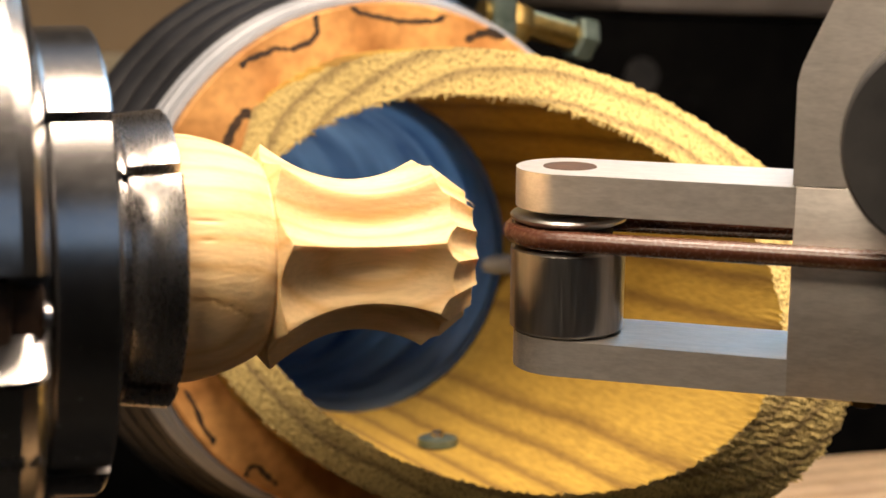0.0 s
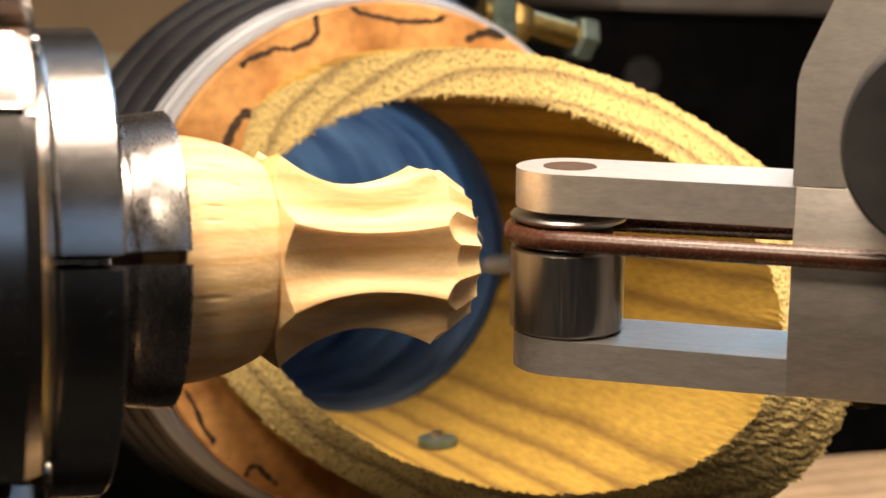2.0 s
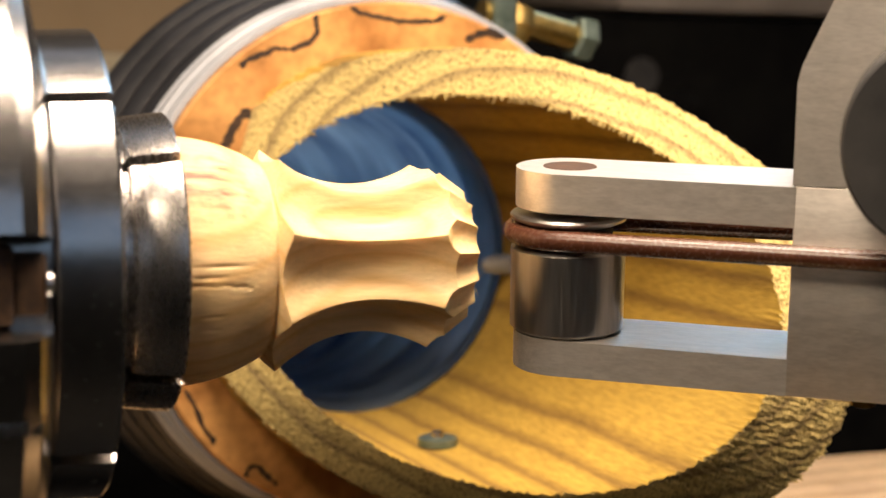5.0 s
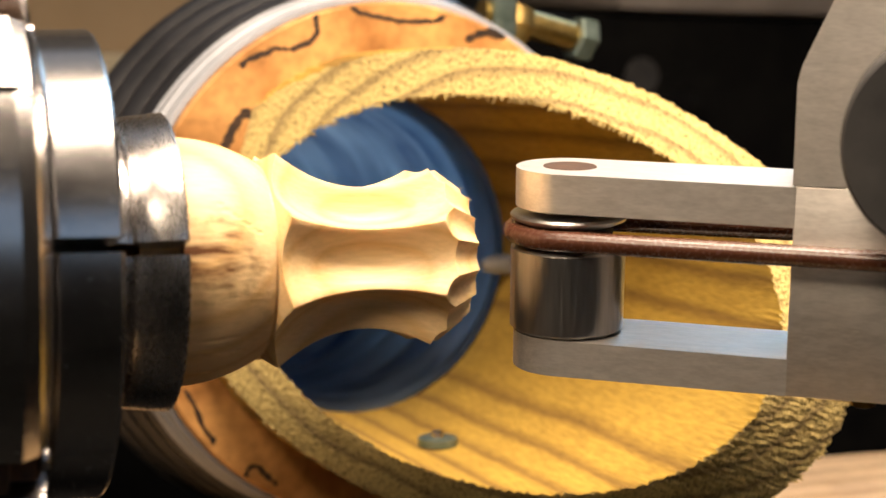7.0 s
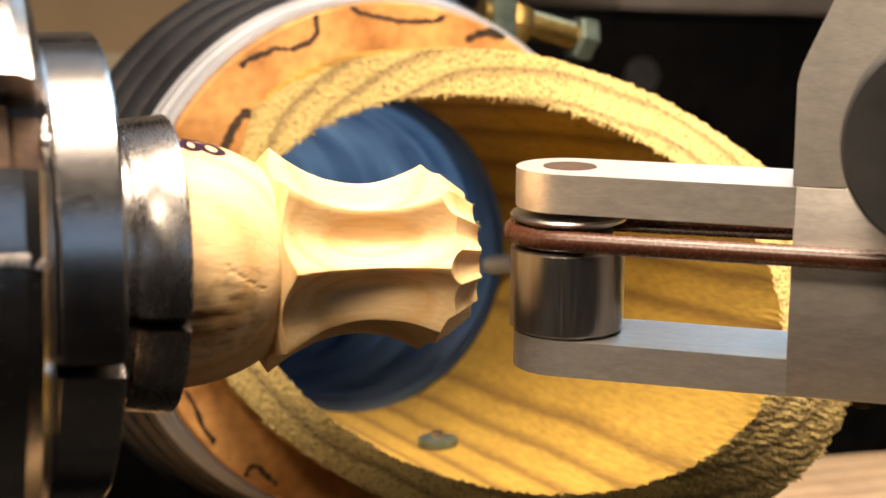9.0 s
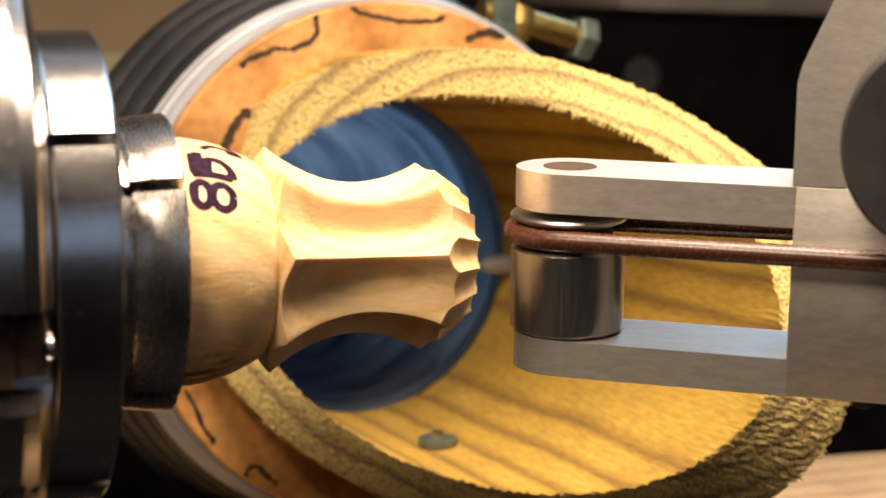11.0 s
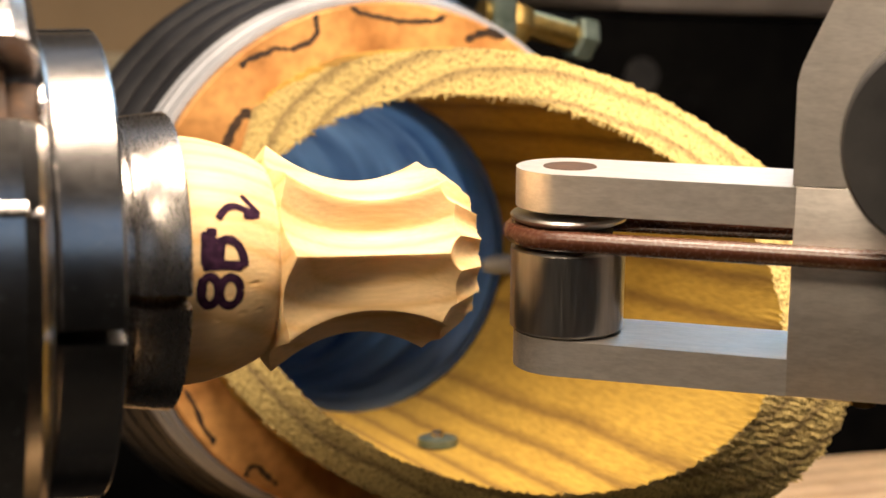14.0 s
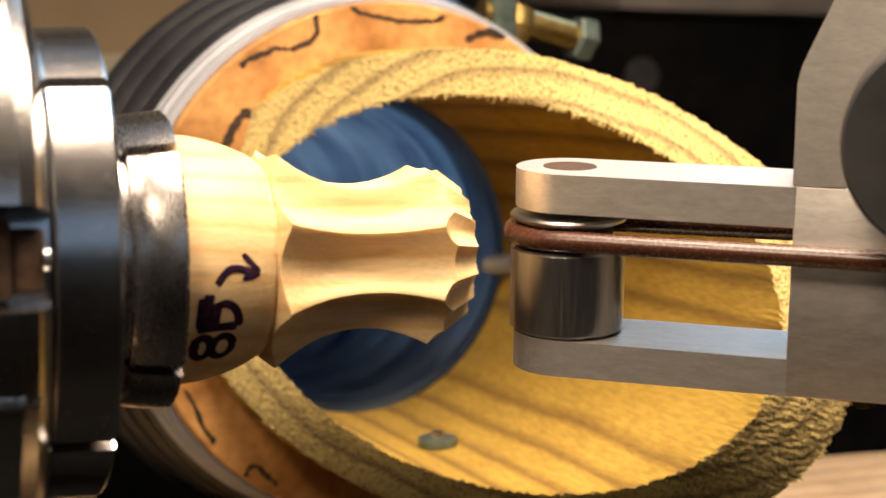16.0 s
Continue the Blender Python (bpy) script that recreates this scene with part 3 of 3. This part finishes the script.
def hood():
    h = thing("dust_hood", HOOD, "obliquely sawn treated pine tube on a spalted wooden ring", "dust hood")
    loc = HOOD.to_3x3().inverted() @ Vector(CUT)
    ri, ro, n = 45.93, 57.36, 1080

    def cut(x, y):
        return -(loc.x * x + loc.y * y) / loc.z

    def ring(bm, r, z=None, rough=0.0, tooth=0.0):
        out = []
        for i in range(n):
            t = 2 * math.pi * i / n
            rr = r + rough * noise.noise((8 * math.cos(t), 8 * math.sin(t), 2.0 * (z or 0) * 0.05 + r)) + tooth * noise.noise((60 * math.cos(t), 60 * math.sin(t), r))
            x, y = rr * math.cos(t), rr * math.sin(t)
            zz = cut(x, y) + (0.16 * noise.noise((x * 0.8, y * 0.8, 0)) + 0.07 * noise.noise((x * 1.9, y * 1.9, 5)) + 0.055 * noise.noise((r * 0.4, t * 110, 9)) if tooth else 0) if z is None else z
            out.append((x, y, zz))
        return out

    def skin(rings):
        bm = bmesh.new()
        vs = [[bm.verts.new(Vector(p) * 0.001) for p in r] for r in rings]
        for p, q in zip(vs, vs[1:]):
            for i in range(n):
                bm.faces.new((p[i], p[(i + 1) % n], q[(i + 1) % n], q[i]))
        return bm
    def flare(points, f):
        """The lower lip of the mouth leans back towards its outer edge, shaped to turn dark."""
        out = []
        for x, y, z in points:
            a = math.degrees(math.atan2(y, x))
            u, v = min(1, max(0, (a + 170) / 75)), min(1, max(0, (85 - a) / 50))
            d = 10.0 * f * u * u * (3 - 2 * u) * v * v * (3 - 2 * v)
            out.append((x + 0.70 * d, y - 0.24 * d, z - d))
        return out
    mouth_in, mouth_out = ring(None, ri, None, 0.3, 0.7), ring(None, ro, None, 0.3, 0.6)
    mouth_out = flare(mouth_out, 1.0)
    face = [mouth_in] + [flare(ring(None, ri + (ro - ri) * k / 30, None, 0, 0.25), k / 30) for k in range(1, 30)] + [mouth_out]
    part("mouth_face", skin(face), SAWN, h, "rough sawn end grain", 0)
    bore = []
    for k in range(13):
        f = (k / 12) ** 1.5
        bore.append([(x + (ri * math.cos(2 * math.pi * i / n) - x) * min(1, f * 42), y + (ri * math.sin(2 * math.pi * i / n) - y) * min(1, f * 42), z + (-86.0 - z) * f) for i, (x, y, z) in enumerate(mouth_in)])
    outer = [mouth_out, [(x, y, min(z, -61.0)) for x, y, z in mouth_out]]
    part("bore", skin(bore), YELLOW, h, "smooth turned inside of the tube")
    part("tube_wall", skin(outer), YELLOW, h)
    part("spalted_ring", lathe([(-60.6, 46.2), (-60.6, 69.6), (-61.4, 70.4), (-84, 70.4), (-84, 46.2)], "Z", 180, closed=True), SPALT, h, "orange spalted wood with black zone lines")
    # black zone lines on the front of the ring
    def zone(points, width):
        for _ in range(3):
            cut_in = [points[0]]
            for (xa, ya), (xb, yb) in zip(points, points[1:]):
                cut_in += [(0.75 * xa + 0.25 * xb, 0.75 * ya + 0.25 * yb), (0.25 * xa + 0.75 * xb, 0.25 * ya + 0.75 * yb)]
            points = cut_in + [points[-1]]
        bm, rows = bmesh.new(), []
        for i, (x, y) in enumerate(points):
            (xa, ya), (xb, yb) = points[max(i - 1, 0)], points[min(i + 1, len(points) - 1)]
            d = Vector((xb - xa, yb - ya)).normalized()
            hw = 0.5 * width * (0.25 + 0.75 * min(1, min(i, len(points) - 1 - i) / 4)) * (1 + 0.9 * noise.noise((x * 0.6, y * 0.6, 3)))
            wob = 0.6 * noise.noise((x * 0.4, y * 0.4, 7))
            rows.append([bm.verts.new(Vector((x - d.y * (o * hw + wob), y + d.x * (o * hw + wob), -60.55)) * 0.001) for o in (-1, 1)])
        for p, q in zip(rows, rows[1:]):
            bm.faces.new((p[0], p[1], q[1], q[0]))
        return bm
    for points, width in (([(-42.7, 52.6), (-40.4, 54.5), (-35.8, 56.0), (-32.7, 57.5), (-28.8, 57.1), (-24.9, 58.4), (-21.8, 60.6), (-21.5, 64.3), (-22.5, 66)], 1.5),
                          ([(-12.5, 68.4), (-9.0, 66.6), (-5.8, 66.2), (2.3, 65.1), (9.0, 65.0), (15.6, 66.7)], 1.2),
                          ([(-47.5, 31.0), (-45.6, 34.8), (-43.4, 38.6), (-40.0, 41.6)], 2.6),
                          ([(21.5, 60.0), (24.5, 62.0), (28.6, 62.8), (33.5, 61.4)], 2.0),
                          ([(-58.0, -31.0), (-55.4, -35.8), (-53.1, -41.9), (-50, -46)], 1.2),
                          ([(-42, -55.6), (-40, -52.7), (-36.6, -54.9), (-33, -59)], 1.4)):
        part("zone_line", zone(points, width), ZONE, h, "thin black fungal line in the wood", 0)
    # torn fuzz along the inner rim
    tufts = []
    for k in range(260):
        t = radians(random.uniform(40, 175))
        x, y = (ri - 0.1) * math.cos(t), (ri - 0.1) * math.sin(t)
        a = Vector((x, y, cut(x, y) - random.uniform(-0.2, 0.6)))
        d = Vector((-x, -y, 0)).normalized() + Vector((random.uniform(-0.7, 0.7), random.uniform(-0.7, 0.4), random.uniform(-0.3, 0.9)))
        ln = random.uniform(0.4, 1.5) * (1.5 if random.random() < 0.12 else 1)
        tufts.append(sweep([a, a + d.normalized() * ln * 0.6, a + d.normalized() * ln], lambda f: 0.26 * (1.15 - f), 5))
    for k in range(220):
        x, y, z = mouth_out[int(n * random.uniform(170, 330) / 360)]
        a = Vector((x, y, z + random.uniform(-0.5, 0.3)))
        d = (Vector((x, y, 0)).normalized() * random.uniform(0.2, 1) + Vector((random.uniform(-0.6, 0.6), random.uniform(-0.6, 0.6), random.uniform(-0.5, 0.8)))).normalized()
        ln = random.uniform(0.3, 1.0)
        tufts.append(sweep([a - d * 0.2, a + d * ln * 0.6, a + d * ln], lambda f: 0.22 * (1.15 - f), 5))
    tagged(part("torn_fuzz", joined(*tufts), SAWN, h, "torn pale wood fuzz along the rim"), kind="stuff")

    w = thing("washer_and_screw", HOOD @ pose(-0.0000, 0, 0) @ Matrix.Translation(Vector((2.6, -45.75, -35.0)) * 0.001) @ pose(0, 0, 0, -90, 0, 0), "grey zinc washer with a screw inside the hood", "washer")
    part("washer", lathe([(0.0, 1.8), (0.0, 4.9), (0.3, 5.2), (2.2, 5.2), (2.5, 4.8), (2.5, 1.8)], "Z", 48), ZINC, w)
    part("screw", lathe([(-3, 1.7), (3.0, 1.7), (3.6, 1.5), (4.0, 0.8), (4.0, 0)], "Z", 24), STEEL, w, "bright screw tip")

    c = thing("hose_collar", HOOD, "grey white plastic collar round the spalted ring", "collar")
    part("collar_lip", lathe([(-63.4, 70.6), (-63.4, 71.8), (-64.0, 72.3), (-68, 72.4), (-68, 70.6)], "Z", 160, closed=True), COLLAR, c, "pale front lip")
    part("collar_ring", lathe([(-68.2, 70.6), (-68.2, 72.6), (-69, 73.6), (-72, 73.8), (-72.6, 74.4), (-90, 74.4), (-90, 70.6)], "Z", 160, closed=True), COLLAR, c)
    # Added peg in the collar's plastic, in place of a small whitish form.
    t = thing("pale_peg", HOOD @ Matrix.Translation((0.0462, -0.004, -0.0795)) @ pose(0, 0, 0, 0, -90, 0), "pale peg standing out of the hood wall", "screw")
    part("shank", lathe([(-4, 2.5), (7.5, 2.5), (9.4, 2.1), (10.2, 1.2), (10.2, 0)], "Z", 24), COLLAR, t)
    part("thread", joined(*[lathe([(z, 2.45), (z + 0.45, 2.95), (z + 0.9, 2.45)], "Z", 24) for z in (0.6, 1.8, 3.0, 4.2, 5.4)]), COLLAR, t)

    g = thing("suction_hose", HOOD, "dark ribbed suction hose clamped behind the hood", "hose")
    # ribs follow a path that bends away behind the bench
    def along(s):
        q = max(0.0, s - 95) ** 2
        return Vector((-0.0012 * q, -0.0006 * q, -s))
    ribs, inner = bmesh.new(), bmesh.new()
    for bm, r0, amp, pitch, s0, s1, step in ((ribs, 71.6, 3.4, 11.0, 71, 115, 0.4), (inner, 46.6, 2.6, 15.0, 86.3, 330, 0.8)):
        rings, s = [], s0
        while s <= s1:
            o, d = along(s), (along(s + 1) - along(s)).normalized()
            e = d.cross(Vector((0, 1, 0))).normalized()
            u = e.cross(d)
            row = []
            for i in range(120):
                t = 2 * math.pi * i / 120
                if bm is ribs:
                    r = r0 + 0.21 * (s - s0) + amp * abs(math.sin(math.pi * (s - s0) / pitch)) ** 0.8
                else:
                    r = r0 + amp * math.sin(2 * math.pi * (s / pitch) + t)
                row.append(bm.verts.new((o + (e * math.cos(t) + u * math.sin(t)) * r) * 0.001))
            rings.append(row)
            s += step
        for p, q in zip(rings, rings[1:]):
            for i in range(120):
                bm.faces.new((p[i], p[(i + 1) % 120], q[(i + 1) % 120], q[i]))
        if bm is inner:
            bm.faces.new(rings[-1])
    part("hose_wall", ribs, HOSE, g, "", 60)
    part("hose_lining", inner, LINER, g, "blue-grey ribbed inside with painted light streaks", 60)

    b = thing("clamp_bolt", HOOD, "brass clamp bolt with a zinc head on the hose band", "hose clamp")
    part("band", lathe([(-76, 73.8), (-76, 75.4), (-80, 75.4), (-80, 73.8)], "Z", 140, closed=True), HOSE, b, "dark clamp band")
    lug = part("lug", box(36, 43, 62, 86, -84, -72, 1.0), ZINC, b, "bent zinc lug")
    part("nut", lathe([(-3, 3), (-3, 6), (-2, 6.6), (2, 6.6), (3, 6), (3, 3)], "Z", 6), BRASS, lug).matrix_basis = pose(0.0455, 0.0655, -0.078, 0, 90, -18)
    part("shank", sweep([(34, 68.6, -78), (48, 66.2, -78), (64, 62.4, -78)], 4.2), BRASS, b, "brass shank")
    part("bolt_head", lathe([(-3, 0), (-3, 6), (-2.2, 6.8), (2.2, 6.8), (3, 6), (3, 0)], "Z", 6), ZINC, b, "hexagonal zinc head").matrix_basis = pose(0.067, 0.0618, -0.078, 0, 90, -14)


def lathe_stand():
    s = thing("lathe_headstock", pose(0, 0, AXIS), "black painted cast headstock holding the chuck spindle", "headstock")
    part("casting", box(-330, -200, -70, 80, -100, 75, 10), IRON, s)
    part("pedestal", box(-330, -200, -69, -27, -1000, -101, 4), IRON, s)
    part("spindle", lathe([(-201, 0), (-201, 24), (-150.5, 24), (-150.5, 0)], "X", 48), STEEL, s, "steel spindle nose")
    # Black block put where the chuck's shade lies.
    part("shade_block", box(-200, -60, 60, 150, -100, -62, 5), IRON, s)


def lamp():
    s = thing("bench_lamp", BENCH_LAMP @ pose(0, 0, 0.008), "cream enamel workshop lamp hanging over the lathe", "lamp")
    part("shade", joined(box(-182, 182, -118, 118, 14, 20, 2), box(-182, -173, -118, 118, -6, 14, 1), box(173, 182, -118, 118, -6, 14, 1), box(-173, 173, -118, -109, -6, 14, 1), box(-173, 173, 109, 118, -6, 14, 1)), SHADE, s)
    up = (BENCH_LAMP @ pose(0, 0, 0.008)).inverted() @ Vector((0.040, -0.042, 1.6)) * 1000
    part("cord", sweep([(0, 0, 20), (up.x * 0.4, up.y * 0.4 + 6, up.z * 0.4), tuple(up)], 4), IRON, s)


# Housing made up to go with the added front fill.
def front_fill():
    s = thing("front_fill", FRONT_FILL, "unseen cream enamel fill lamp, added at the front left", "lamp")
    part("reflector", lathe([(-2, 193), (0, 195), (30, 180), (80, 90), (110, 30), (112, 0)], "Z", 64), SHADE, s)
    part("socket", lathe([(112, 0), (112, 22), (150, 22), (152, 18), (152, 0)], "Z", 32), IRON, s)
    up = (FRONT_FILL.inverted() @ Vector((-0.46, -0.44, 1.6))) * 1000
    part("cord", sweep([(0, 0, 150), (10, 5, 190), (up.x * 0.5, up.y * 0.5, up.z * 0.5 + 60), tuple(up)], 4), IRON, s)


room()
front_fill()
bench()
background()
lathe_stand()
lamp()
CHUCK = chuck()
BLANK = blank()
fork()
hood()


def motions():
    # seconds, turn in degrees, shift along the axis and upwards in millimetres
    rows = [(0.0, 0.0, -0.3, 0.6), (0.5, 7.7, 0.1, 0.55), (1.0, 15.3, 0.2, 0.5), (1.5, 22.1, -0.2, 0.5), (2.0, 33.4, 0.25, 0.35), (2.5, 40.3, -0.2, 0.3),
            (3.0, 50.7, 0.2, 0.2), (3.5, 57.4, -0.3, 0.15), (4.0, 64.1, 0.1, 0.12), (4.2, 67.2, 0.1, 0.1), (5.2, 87.5, 0.0, 0.08), (6.3, 109.1, 0.1, 0.02),
            (6.5, 112.7, 0.2, 0.0), (7.0, 119.1, -0.1, 0.0), (7.5, 128.1, 0.3, -0.1), (8.0, 134.5, 0.1, -0.2), (8.5, 138.6, -0.4, -0.2), (9.0, 146.7, 0.3, -0.3),
            (9.2, 149.4, 0.2, -0.28), (10.2, 168.5, 0.0, -0.15), (11.3, 190.5, -0.1, 0.0), (11.5, 193.9, -0.2, 0.0), (12.0, 199.2, -0.4, 0.0), (12.5, 207.2, 0.2, 0.0),
            (13.0, 213.5, 0.1, 0.1), (13.5, 218.7, -0.3, 0.2), (14.0, 229.5, 0.25, 0.2), (14.5, 236.4, -0.25, 0.35), (15.0, 246.1, 0.15, 0.35), (15.5, 252.1, -0.2, 0.4), (16.0, 259.2, -0.25, 0.4)]
    for ob in (CHUCK, BLANK):
        walk(ob, [(t, pose(x * 0.001, 0, AXIS + z * 0.001, a, 0, 0)) for t, a, x, z in rows])


motions()
